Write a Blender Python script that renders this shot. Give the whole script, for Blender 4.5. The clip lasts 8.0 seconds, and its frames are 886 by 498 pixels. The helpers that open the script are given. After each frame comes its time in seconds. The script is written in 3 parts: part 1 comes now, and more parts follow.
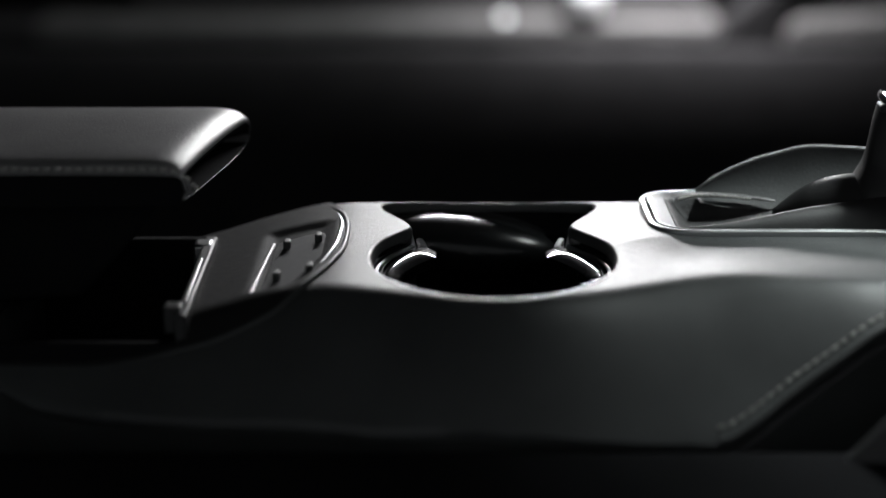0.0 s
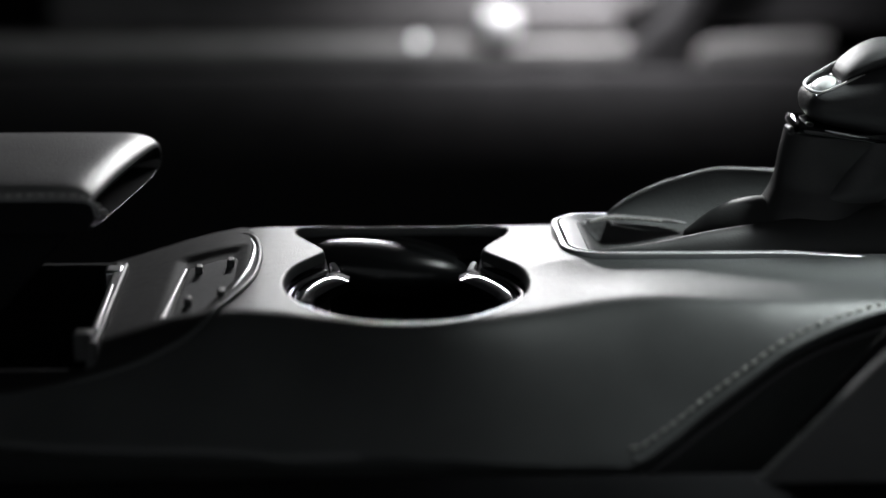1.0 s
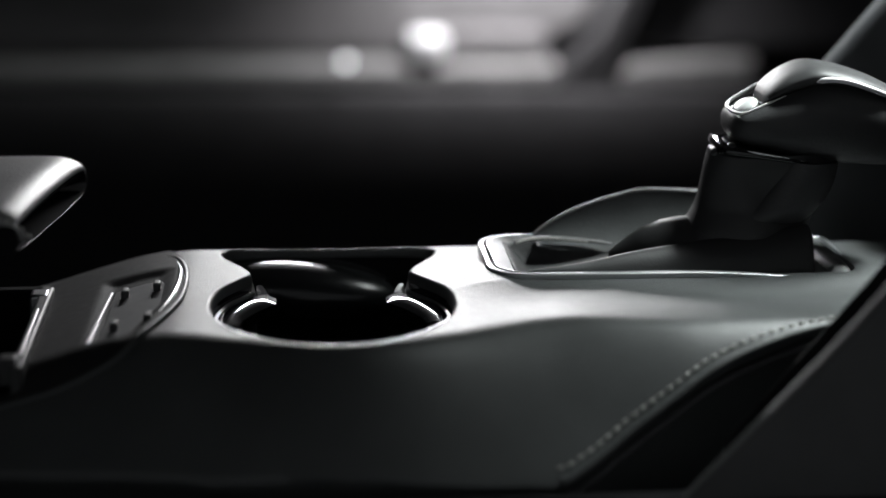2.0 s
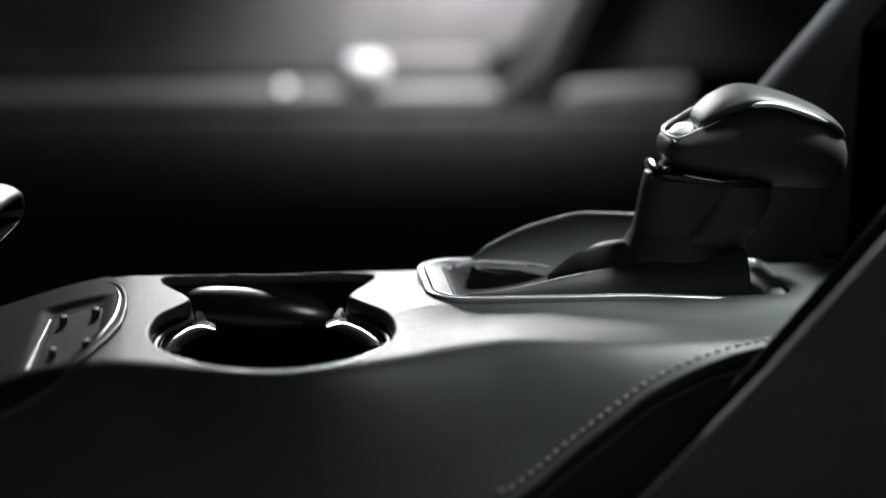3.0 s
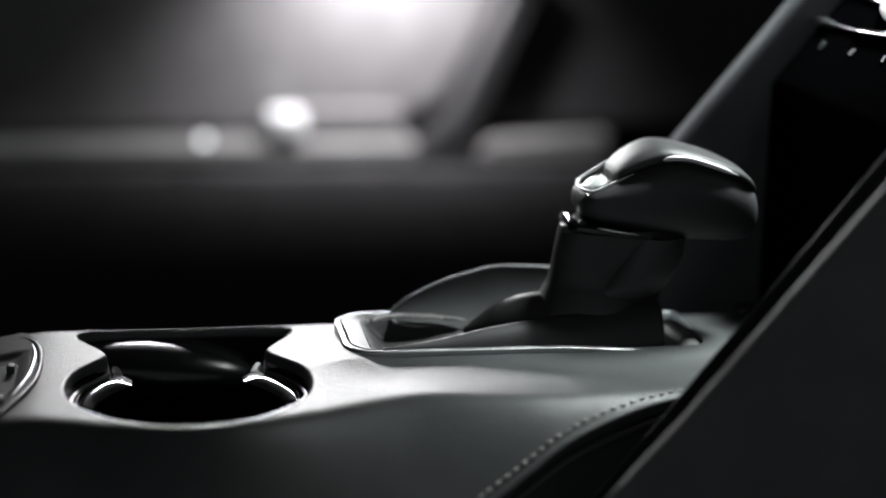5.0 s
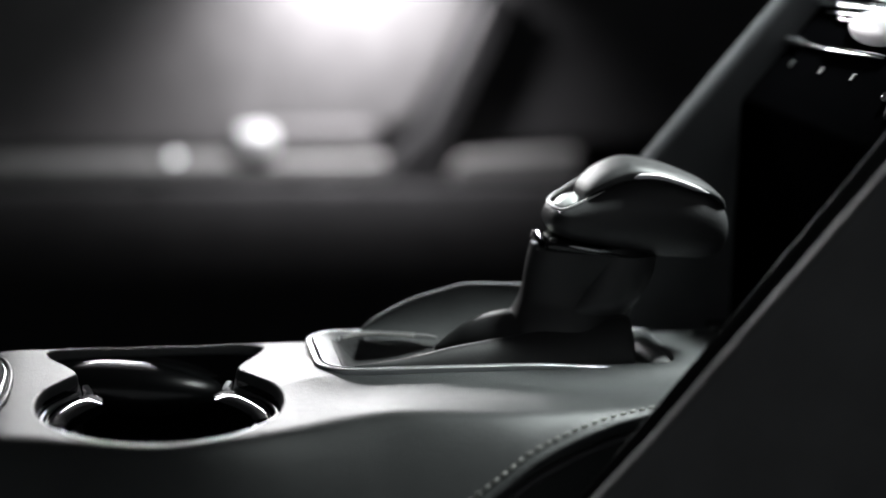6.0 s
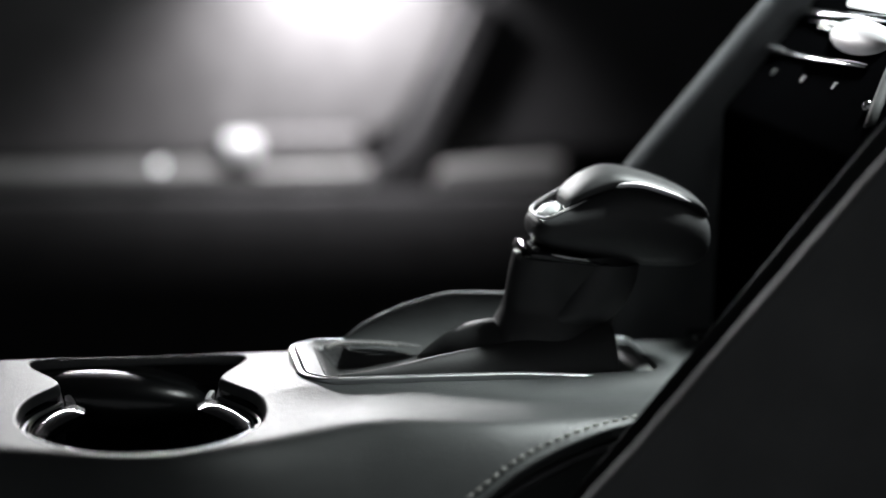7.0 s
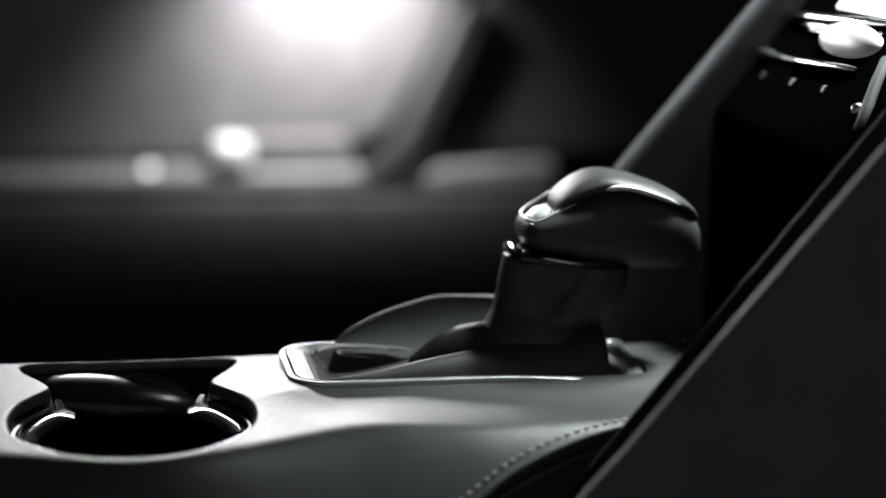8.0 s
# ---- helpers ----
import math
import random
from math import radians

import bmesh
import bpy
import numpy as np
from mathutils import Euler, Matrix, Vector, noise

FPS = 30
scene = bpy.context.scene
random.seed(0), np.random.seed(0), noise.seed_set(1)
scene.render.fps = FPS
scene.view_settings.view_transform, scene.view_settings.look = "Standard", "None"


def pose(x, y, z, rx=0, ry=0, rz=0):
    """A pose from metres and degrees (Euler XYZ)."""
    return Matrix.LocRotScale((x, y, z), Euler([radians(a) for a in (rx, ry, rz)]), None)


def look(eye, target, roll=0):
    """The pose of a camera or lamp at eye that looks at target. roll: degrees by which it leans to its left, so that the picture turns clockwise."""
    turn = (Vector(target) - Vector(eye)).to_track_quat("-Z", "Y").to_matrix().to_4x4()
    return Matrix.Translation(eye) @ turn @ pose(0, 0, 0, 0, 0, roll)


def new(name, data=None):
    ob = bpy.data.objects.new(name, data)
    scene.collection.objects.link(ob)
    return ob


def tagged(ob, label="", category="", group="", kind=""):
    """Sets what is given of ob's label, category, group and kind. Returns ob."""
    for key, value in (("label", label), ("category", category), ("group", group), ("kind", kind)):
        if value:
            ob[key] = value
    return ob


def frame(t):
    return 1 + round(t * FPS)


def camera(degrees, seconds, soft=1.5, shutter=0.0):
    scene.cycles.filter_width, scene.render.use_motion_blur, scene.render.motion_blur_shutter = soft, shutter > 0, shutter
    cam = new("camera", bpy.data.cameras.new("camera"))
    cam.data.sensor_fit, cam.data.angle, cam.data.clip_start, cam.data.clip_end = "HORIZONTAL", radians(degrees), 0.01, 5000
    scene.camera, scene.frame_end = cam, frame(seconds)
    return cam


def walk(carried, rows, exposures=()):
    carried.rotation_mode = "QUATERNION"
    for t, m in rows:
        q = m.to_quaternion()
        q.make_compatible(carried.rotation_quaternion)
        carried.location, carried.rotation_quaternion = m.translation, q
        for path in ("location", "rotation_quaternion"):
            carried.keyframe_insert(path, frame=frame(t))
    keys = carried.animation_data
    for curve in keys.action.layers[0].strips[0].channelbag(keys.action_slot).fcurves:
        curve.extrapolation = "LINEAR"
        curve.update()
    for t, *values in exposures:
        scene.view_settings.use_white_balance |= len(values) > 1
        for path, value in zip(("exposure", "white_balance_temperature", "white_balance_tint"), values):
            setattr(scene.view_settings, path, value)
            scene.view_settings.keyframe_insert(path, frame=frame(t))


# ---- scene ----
cam = camera(28.0, 8.0, soft=1.5)
# a fast lens close to its subject: the far door melts into soft discs
cam.data.dof.use_dof = True
cam.data.dof.focus_distance = 0.72
cam.data.dof.aperture_fstop = 2.9
cam.data.dof.aperture_blades = 0
# seconds, x, y, z, yaw, pitch, roll
ROWS = [
    (0.0, 0.0000, -0.6700, 0.2050, 0.00, -17.00, 0.00),
    (0.5, 0.0003, -0.6693, 0.2047, -1.38, -16.55, 0.21),
    (1.0, 0.0014, -0.6697, 0.2056, -2.81, -16.27, 0.38),
    (1.5, 0.0025, -0.6711, 0.2065, -3.95, -15.95, 0.52),
    (2.0, 0.0033, -0.6719, 0.2071, -5.09, -15.62, 0.64),
    (3.5, 0.0042, -0.6756, 0.2094, -7.85, -14.44, 0.97),
    (4.0, 0.0051, -0.6769, 0.2105, -8.52, -14.02, 1.09),
    (4.5, 0.0057, -0.6779, 0.2108, -9.05, -13.59, 1.09),
    (6.0, 0.0056, -0.6790, 0.2110, -10.53, -12.60, 1.28),
    (6.5, 0.0063, -0.6784, 0.2112, -10.78, -12.45, 1.29),
    (7.0, 0.0071, -0.6794, 0.2120, -10.97, -12.37, 1.26),
    (7.5, 0.0080, -0.6792, 0.2126, -11.11, -12.37, 1.25),
    (8.0, 0.0075, -0.6794, 0.2126, -11.26, -12.30, 1.21),
]
walk(cam, [(t, pose(x, y, z, 90 + pitch, 0, yaw) @ pose(0, 0, 0, 0, 0, roll)) for t, x, y, z, yaw, pitch, roll in ROWS])

# ---- light ----
world = bpy.data.worlds.new("night_cabin")
world.use_nodes = True
world.node_tree.nodes["Background"].inputs["Color"].default_value = (0.92, 0.97, 1.0, 1)
world.node_tree.nodes["Background"].inputs["Strength"].default_value = 0.165
scene.world = world


def area_lamp(name, eye, target, w, h, watts, colour, spread=180):
    data = bpy.data.lights.new(name, "AREA")
    data.shape, data.size, data.size_y, data.energy, data.color = "RECTANGLE", w, h, watts, colour
    data.spread = radians(spread)
    ob = new(name, data)
    ob.matrix_world = look(eye, target)
    return ob


# the lamp bar over the driver's door, and the courtesy lamp that washes the door card
area_lamp("door_bar_light", (0.085, 0.74, 0.245), (0.045, 0.0, 0.0), 0.30, 0.05, 3.9, (0.985, 0.985, 1.0))
# dim unseen fill added overhead to lift the console's front and the lever
area_lamp("overhead_fill", (0.48, 0.13, 0.58), (0.270, 0.03, 0.02), 0.14, 0.10, 0.56, (0.92, 1.0, 0.99), 32)
glow = bpy.data.lights.new("courtesy_light", "SPOT")
glow.energy, glow.color, glow.shadow_soft_size = 11.5, (1.0, 0.965, 1.0), 0.02
glow.spot_size, glow.spot_blend = radians(116), 1.0
new("courtesy_light", glow).matrix_world = look((0.205, 0.752, 0.185), (0.205, 0.835, 0.060))


# ---- materials ----
def material(name, base, rough=0.5, metal=0.0, grain=0.0, grain_scale=900.0, mottle=0.15, mottle_scale=30.0, coat=0.0, glow=0.0, spec=0.5):
    m = bpy.data.materials.new(name)
    m.use_nodes = True
    nt = m.node_tree
    b = nt.nodes["Principled BSDF"]
    b.inputs["Metallic"].default_value = metal
    b.inputs["Coat Weight"].default_value = coat
    b.inputs["Specular IOR Level"].default_value = spec
    tc = nt.nodes.new("ShaderNodeTexCoord")
    big = nt.nodes.new("ShaderNodeTexNoise")
    big.inputs["Scale"].default_value = mottle_scale
    big.inputs["Detail"].default_value = 6
    nt.links.new(tc.outputs["Object"], big.inputs["Vector"])
    ramp = nt.nodes.new("ShaderNodeValToRGB")
    ramp.color_ramp.elements[0].position, ramp.color_ramp.elements[1].position = 0.3, 0.7
    ramp.color_ramp.elements[0].color = (*[c * (1 - mottle) for c in base], 1)
    ramp.color_ramp.elements[1].color = (*[min(1, c * (1 + mottle)) for c in base], 1)
    nt.links.new(big.outputs["Fac"], ramp.inputs["Fac"])
    nt.links.new(ramp.outputs["Color"], b.inputs["Base Color"])
    fine = nt.nodes.new("ShaderNodeTexNoise")
    fine.inputs["Scale"].default_value = mottle_scale * 9
    fine.inputs["Detail"].default_value = 4
    nt.links.new(tc.outputs["Object"], fine.inputs["Vector"])
    span = nt.nodes.new("ShaderNodeMapRange")
    span.inputs["To Min"].default_value, span.inputs["To Max"].default_value = rough * 0.85, min(1, rough * 1.15)
    nt.links.new(fine.outputs["Fac"], span.inputs["Value"])
    nt.links.new(span.outputs["Result"], b.inputs["Roughness"])
    if grain:
        cell = nt.nodes.new("ShaderNodeTexVoronoi")
        cell.feature = "SMOOTH_F1"
        cell.inputs["Scale"].default_value = grain_scale
        warp = nt.nodes.new("ShaderNodeTexNoise")
        warp.inputs["Scale"].default_value = grain_scale * 0.35
        warp.inputs["Detail"].default_value = 3
        mix = nt.nodes.new("ShaderNodeVectorMath")
        mix.operation = "MULTIPLY_ADD"
        mix.inputs[1].default_value = (0.002, 0.002, 0.002)
        nt.links.new(tc.outputs["Object"], warp.inputs["Vector"])
        nt.links.new(warp.outputs["Color"], mix.inputs[0])
        nt.links.new(tc.outputs["Object"], mix.inputs[2])
        nt.links.new(mix.outputs[0], cell.inputs["Vector"])
        bump = nt.nodes.new("ShaderNodeBump")
        bump.inputs["Strength"].default_value = grain
        bump.inputs["Distance"].default_value = 0.0003
        nt.links.new(cell.outputs["Distance"], bump.inputs["Height"])
        nt.links.new(bump.outputs["Normal"], b.inputs["Normal"])
    if glow:
        b.inputs["Emission Color"].default_value = (0.95, 0.98, 1.0, 1)
        b.inputs["Emission Strength"].default_value = glow
    return m


CONSOLE = material("console_leatherette", (0.052, 0.055, 0.0555), 0.44, grain=0.38, grain_scale=1300)
LEATHER = material("black_leather", (0.046, 0.046, 0.048), 0.5, grain=0.25, grain_scale=900)
# armrest top's light is put into this paler leather; its sides use BLACK
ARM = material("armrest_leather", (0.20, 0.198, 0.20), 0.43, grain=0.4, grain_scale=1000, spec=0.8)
TRIM = material("soft_black_trim", (0.022, 0.022, 0.023), 0.50, grain=0.3, grain_scale=1300)
GLOSS = material("piano_black", (0.006, 0.006, 0.007), 0.10, coat=0.5, mottle=0.05)
SHELF = material("polished_black_shelf", (0.012, 0.013, 0.014), 0.24, mottle=0.1)
BOLSTER = material("matt_bolster", (0.075, 0.075, 0.077), 0.62, grain=0.3, grain_scale=1200, spec=0.4)
STRIPTRIM = material("dull_black_trim", (0.010, 0.010, 0.0105), 0.6, grain=0.3, grain_scale=1300, spec=0.2)
TRAYSKIN = material("soft_tray_lining", (0.020, 0.020, 0.0205), 0.62, grain=0.3, grain_scale=1300, spec=0.2)
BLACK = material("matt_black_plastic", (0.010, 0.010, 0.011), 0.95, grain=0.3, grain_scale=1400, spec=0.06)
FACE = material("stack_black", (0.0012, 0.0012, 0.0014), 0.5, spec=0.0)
HOLLOW = material("grained_leather", (0.055, 0.055, 0.056), 0.66, grain=0.9, grain_scale=700, spec=0.3)
NECK = material("neck_leather", (0.034, 0.034, 0.035), 0.46, grain=0.15, grain_scale=900, spec=0.5)
STRIP = material("brushed_strip", (0.75, 0.73, 0.75), 0.5, 0.5, mottle=0.05)
FARSIDE = material("grey_far_bolster", (0.10, 0.102, 0.108), 0.8, grain=0.3, grain_scale=1200, spec=0.1)
CAP = material("satin_black_cap", (0.035, 0.035, 0.036), 0.5, grain=0.1, grain_scale=1500)
RUBBER = material("ribbed_rubber", (0.06, 0.062, 0.064), 0.55, grain=0.2, grain_scale=1500)
CHROME = material("chrome", (0.75, 0.76, 0.77), 0.12, 1.0, mottle=0.04)
SATIN = material("satin_metal", (0.55, 0.56, 0.57), 0.32, 1.0, mottle=0.06)
THREAD = material("grey_thread", (0.38, 0.38, 0.36), 0.7, grain=0.3, grain_scale=3000)
CARPET = material("black_carpet", (0.012, 0.012, 0.013), 0.95, grain=0.8, grain_scale=700)
LINER = material("headlining", (0.05, 0.05, 0.052), 0.9, grain=0.4, grain_scale=800)
DOOR = material("door_cloth", (0.12, 0.118, 0.119), 0.75, grain=0.3, grain_scale=400)
DOORDARK = material("door_plastic", (0.055, 0.055, 0.057), 0.8, grain=0.3, grain_scale=700, spec=0.2)
DOORLOW = material("door_lower_vinyl", (0.031, 0.031, 0.032), 0.8, grain=0.3, grain_scale=700, spec=0.2)
LEDGE = material("door_ledge_vinyl", (0.20, 0.20, 0.197), 0.5, grain=0.2, grain_scale=500)
LAMPGLASS = material("lamp_lens", (0.8, 0.8, 0.8), 0.3, glow=6.0)
DOT = material("glowing_bead", (0.8, 0.85, 0.85), 0.3, glow=2.2)
SCREEN = material("lit_screen", (0.3, 0.3, 0.3), 0.2, glow=1.6)
ICON = material("printed_symbol", (0.05, 0.05, 0.05), 0.5)
BUTTON = material("white_button", (0.75, 0.77, 0.77), 0.25, coat=0.4)


# ---- mesh tools ----
def smooth(s):
    s = min(1.0, max(0.0, s))
    return s * s * (3 - 2 * s)


def finish(name, bm, mat, parent=None, label="", flat=False):
    bmesh.ops.recalc_face_normals(bm, faces=bm.faces)
    me = bpy.data.meshes.new(name)
    bm.to_mesh(me)
    bm.free()
    me.materials.append(mat)
    if not flat:
        me.shade_smooth()
        me.set_sharp_from_angle(angle=radians(48))
    ob = new(name, me)
    if parent:
        ob.parent = parent
    if label:
        tagged(ob, label)
    return ob


def part(name, bm, mat, parent, label="", flat=False):
    return finish(name, bm, mat, parent, label, flat)


def bevelled(ob, width, segments=3, angle=35):
    m = ob.modifiers.new("bevel", "BEVEL")
    m.width, m.segments, m.limit_method, m.angle_limit = width, segments, "ANGLE", radians(angle)
    m.harden_normals = False
    return ob


def thing(name, label, category, place=(0, 0, 0), group="", kind=""):
    ob = new(name)
    ob.location = place
    ob.empty_display_size = 0.02
    return tagged(ob, label, category, group, kind)


def box(bm, x0, x1, y0, y1, z0, z1):
    v = [bm.verts.new((x, y, z)) for x in (x0, x1) for y in (y0, y1) for z in (z0, z1)]
    for f in ((0, 1, 3, 2), (4, 6, 7, 5), (0, 4, 5, 1), (2, 3, 7, 6), (0, 2, 6, 4), (1, 5, 7, 3)):
        bm.faces.new([v[i] for i in f])
    return bm


def boxed(x0, x1, y0, y1, z0, z1):
    return box(bmesh.new(), x0, x1, y0, y1, z0, z1)


def prism(points, axis, a, b):
    """A polygon in the two other axes, drawn out along axis from a to b."""
    bm = bmesh.new()

    def at(p, w):
        return {"y": (p[0], w, p[1]), "z": (p[0], p[1], w), "x": (w, p[0], p[1])}[axis]
    low = [bm.verts.new(at(p, a)) for p in points]
    high = [bm.verts.new(at(p, b)) for p in points]
    n = len(points)
    bm.faces.new(low)
    bm.faces.new(high)
    for i in range(n):
        bm.faces.new((low[i], low[(i + 1) % n], high[(i + 1) % n], high[i]))
    return bm


def spline(points, n, closed=False):
    """n points on a Catmull-Rom curve through points."""
    p = [Vector(q) for q in points]
    m = len(p) if closed else len(p) - 1
    out = []
    for i in range(n):
        s = m * i / (n if closed else n - 1)
        k = min(int(s), m - 1)
        u = s - k
        if closed:
            a, b, c, d = (p[(k + j) % len(p)] for j in (-1, 0, 1, 2))
        else:
            b, c = p[k], p[k + 1]
            a = p[k - 1] if k else 2 * b - c
            d = p[k + 2] if k + 2 < len(p) else 2 * c - b
        out.append(0.5 * (2 * b + (c - a) * u + (2 * a - 5 * b + 4 * c - d) * u * u + (3 * b - a - 3 * c + d) * u ** 3))
    return out


def tube(points, radius, closed=False, sides=10, squash=1.0):
    """A round bar along points; radius is a number or one number a point."""
    bm = bmesh.new()
    n = len(points)
    rings = []
    for i, p in enumerate(points):
        q0 = points[(i - 1) % n] if closed or i else p
        q1 = points[(i + 1) % n] if closed or i < n - 1 else p
        way = (Vector(q1) - Vector(q0)).normalized()
        side = way.cross(Vector((0, 0, 1)))
        side = side.normalized() if side.length > 1e-6 else Vector((1, 0, 0))
        up = side.cross(way)
        r = radius[i] if isinstance(radius, (list, tuple)) else radius
        rings.append([bm.verts.new(Vector(p) + r * (math.cos(a) * side + squash * math.sin(a) * up)) for a in (2 * math.pi * j / sides for j in range(sides))])
    for i in range(n if closed else n - 1):
        a, b = rings[i], rings[(i + 1) % n]
        for j in range(sides):
            bm.faces.new((a[j], a[(j + 1) % sides], b[(j + 1) % sides], b[j]))
    if not closed:
        bm.faces.new(rings[0])
        bm.faces.new(rings[-1])
    return bm


def loft(rings, cap=True):
    bm = bmesh.new()
    rows = [[bm.verts.new(p) for p in r] for r in rings]
    n = len(rows[0])
    for a, b in zip(rows, rows[1:]):
        for j in range(n):
            bm.faces.new((a[j], a[(j + 1) % n], b[(j + 1) % n], b[j]))
    if cap:
        bm.faces.new(rows[0])
        bm.faces.new(rows[-1])
    return bm


def rounded(x0, x1, y0, y1, r, n=6):
    """The outline of a rectangle with round corners; r is one radius or four (x1y1, x0y1, x0y0, x1y0)."""
    rs = r if isinstance(r, (list, tuple)) else (r,) * 4
    out = []
    for k, (cx, cy) in enumerate(((x1, y1), (x0, y1), (x0, y0), (x1, y0))):
        q = rs[k]
        sx, sy = (-1, -1) if k == 0 else (1, -1) if k == 1 else (1, 1) if k == 2 else (-1, 1)
        for i in range(n + 1):
            a = radians(90 * k + 90 * i / n)
            out.append((cx + sx * q + q * math.cos(a), cy + sy * q + q * math.sin(a)))
    return out


def ring_plate(outer, inner, z0, z1, zi, sink=lambda x: 0.0):
    """A frame between two outlines of the same count: top at z1 outside and zi inside, down to z0. sink lowers the top along x."""
    return loft([[(x, y, z0) for x, y in outer], [(x, y, z1 - sink(x)) for x, y in outer], [(x, y, zi - sink(x)) for x, y in inner], [(x, y, z0) for x, y in inner]], cap=False)


# ---- the console's skin ----
FAR = 0.077


def pad_depth(x, y):
    """How far inside the shallow pad recess a place lies, 0 to 1."""
    d = min(x + 0.0755, -0.0432 - x - 0.30 * max(0.0, -y - 0.004), y + 0.040 + 0.25 * (x + 0.06), 0.044 - y)
    return smooth(d / 0.008)


CUP = [(0.0, -0.0600), (0.0165, -0.0570), (0.031, -0.0478), (0.0415, -0.0330), (0.0463, -0.0165), (0.0463, -0.001), (0.0432, 0.0115), (0.0375, 0.0215), (0.0328, 0.0295), (0.0322, 0.0350), (0.0352, 0.0425), (0.0400, 0.0510), (0.0442, 0.0600), (0.0425, 0.0662), (0.026, 0.0692), (0.0, 0.0698)]


def cup_outline(grow=0.0, n=96):
    """Two round holders run together at a waist, the near lobe rounder than the far one. grow: metres outward, or a function of y."""
    half = [(0.0195 + x, y) for x, y in CUP]
    other = [(0.0195 - x, y) for x, y in reversed(CUP[1:-1])]
    pts = spline([(x, y, 0) for x, y in half + other], n, True)
    out = []
    for i, p in enumerate(pts):
        way = (pts[(i + 1) % n] - pts[i - 1]).normalized()
        g = grow(p.y) if callable(grow) else grow
        out.append((p.x + g * way.y, p.y - g * way.x))
    return out


def skin(x, y):
    z = -0.021 * smooth((-0.035 - x) / 0.10)
    off = min(1.0, max(0.0, (0.004 - y) / 0.059))
    z += 0.005 * smooth((x - 0.060) / (0.030 + 0.04 * off)) * (1 - 0.4 * off) * (1 - 0.95 * smooth((y - 0.015) / 0.05))
    # the shoulder rolls over early and softly beside the cup holder, late and tightly before it
    cup = math.exp(-((x - 0.0195) / 0.048) ** 2)
    rear = smooth((0.155 - x) / 0.06)
    soft = 0.020 + 0.008 * rear - 0.012 * cup
    d = max(0.0, -0.046 + 0.010 * rear - 0.023 * cup - y)
    z -= (1.55 - 0.20 * rear * (1 - cup)) * (math.sqrt(d * d + soft * soft) - soft)
    z -= 0.004 * smooth((y - FAR + 0.008) / 0.008)
    # a shallow trough between the gaiter surround and the shoulder
    u = min(1.0, abs(y + 0.010) / 0.034)
    z -= 0.0030 * (0.5 + 0.5 * math.cos(math.pi * u)) * smooth((x - 0.074) / 0.030)
    return z - 0.0020 * pad_depth(x, y)


NEAR = [(-0.30, -0.060), (-0.162, -0.0600), (-0.1584, -0.0616), (-0.1495, -0.0652), (-0.1201, -0.0690), (-0.0990, -0.0735), (-0.0778, -0.0787), (-0.0500, -0.0845), (-0.0267, -0.0892), (0.0, -0.0930), (0.0229, -0.0949), (0.0450, -0.0935), (0.0628, -0.0915), (0.0850, -0.0900), (0.0960, -0.0903), (0.1010, -0.0898), (0.1130, -0.0848), (0.1239, -0.0796), (0.1350, -0.0751), (0.1438, -0.0716), (0.1552, -0.0664), (0.1666, -0.0622), (0.1780, -0.0585), (0.1898, -0.0548), (0.2013, -0.0520), (0.2150, -0.0485), (0.24, -0.042), (0.31, -0.038)]


def near_edge(x):
    for (a, p), (b, q) in zip(NEAR, NEAR[1:]):
        if x <= b:
            return p + (q - p) * (x - a) / (b - a)
    return NEAR[-1][1]

# ---- the cabin's shell ----
def slab(name, label, mat, *b, category="wall"):
    return tagged(finish(name, boxed(*b), mat, flat=True), label, category, kind="structure")


slab("floor", "black carpeted cabin floor", CARPET, -1.0, 0.9, -0.80, 0.90, -0.44, -0.40, category="floor")
slab("ceiling", "dark grey cloth headlining", LINER, -1.0, 0.9, -0.80, 0.90, 0.64, 0.68, category="ceiling")
slab("wall_rear", "dark rear cabin trim", DOORDARK, -1.04, -1.0, -0.80, 0.90, -0.44, 0.68)
slab("wall_front", "dark bulkhead behind the dashboard", DOORDARK, 0.9, 0.94, -0.80, 0.90, -0.44, 0.68)

# ---- driver's door, far behind the console ----
door = thing("door_1", "driver's door card with pale cloth insert, lit from above", "car door", (0, 0.86, -0.4), kind="structure")


def on(ob, place):
    """Keeps a part's own coordinates in the world's under a thing that stands at place."""
    ob.matrix_parent_inverse = Matrix.Translation(place).inverted()
    return ob


def door_part(name, bm, mat, label="", width=0.004):
    return bevelled(on(part(name, bm, mat, door, label), (0, 0.86, -0.4)), width)


door_part("door_shell", boxed(-1.0, 0.9, 0.87, 0.90, -0.40, 0.64), BLACK, "black door shell")
door_part("cloth_insert", prism([(-0.26, -0.045), (0.205, -0.045), (0.262, -0.02), (0.345, 0.14), (0.38, 0.20), (-0.26, 0.20)], "y", 0.835, 0.868), DOOR, "pale grey cloth door insert", 0.01)
door_part("front_panel", prism([(0.275, -0.040), (0.88, -0.040), (0.88, 0.20), (0.40, 0.20), (0.36, 0.14)], "y", 0.82, 0.868), DOORDARK, "dark plastic front door panel", 0.01)
door_part("armrest_ledge", boxed(-0.34, 0.232, 0.80, 0.868, -0.064, -0.046), LEDGE, "pale vinyl armrest ledge", 0.005)
door_part("armrest_front", prism([(0.281, -0.064), (0.395, -0.064), (0.402, -0.042), (0.300, -0.044), (0.290, -0.048)], "y", 0.80, 0.868), LEDGE, "pale vinyl armrest end", 0.004)
door_part("rear_ledge", boxed(-0.90, -0.342, 0.802, 0.868, -0.064, -0.047), DOORDARK, "black plastic rear armrest ledge", 0.005)
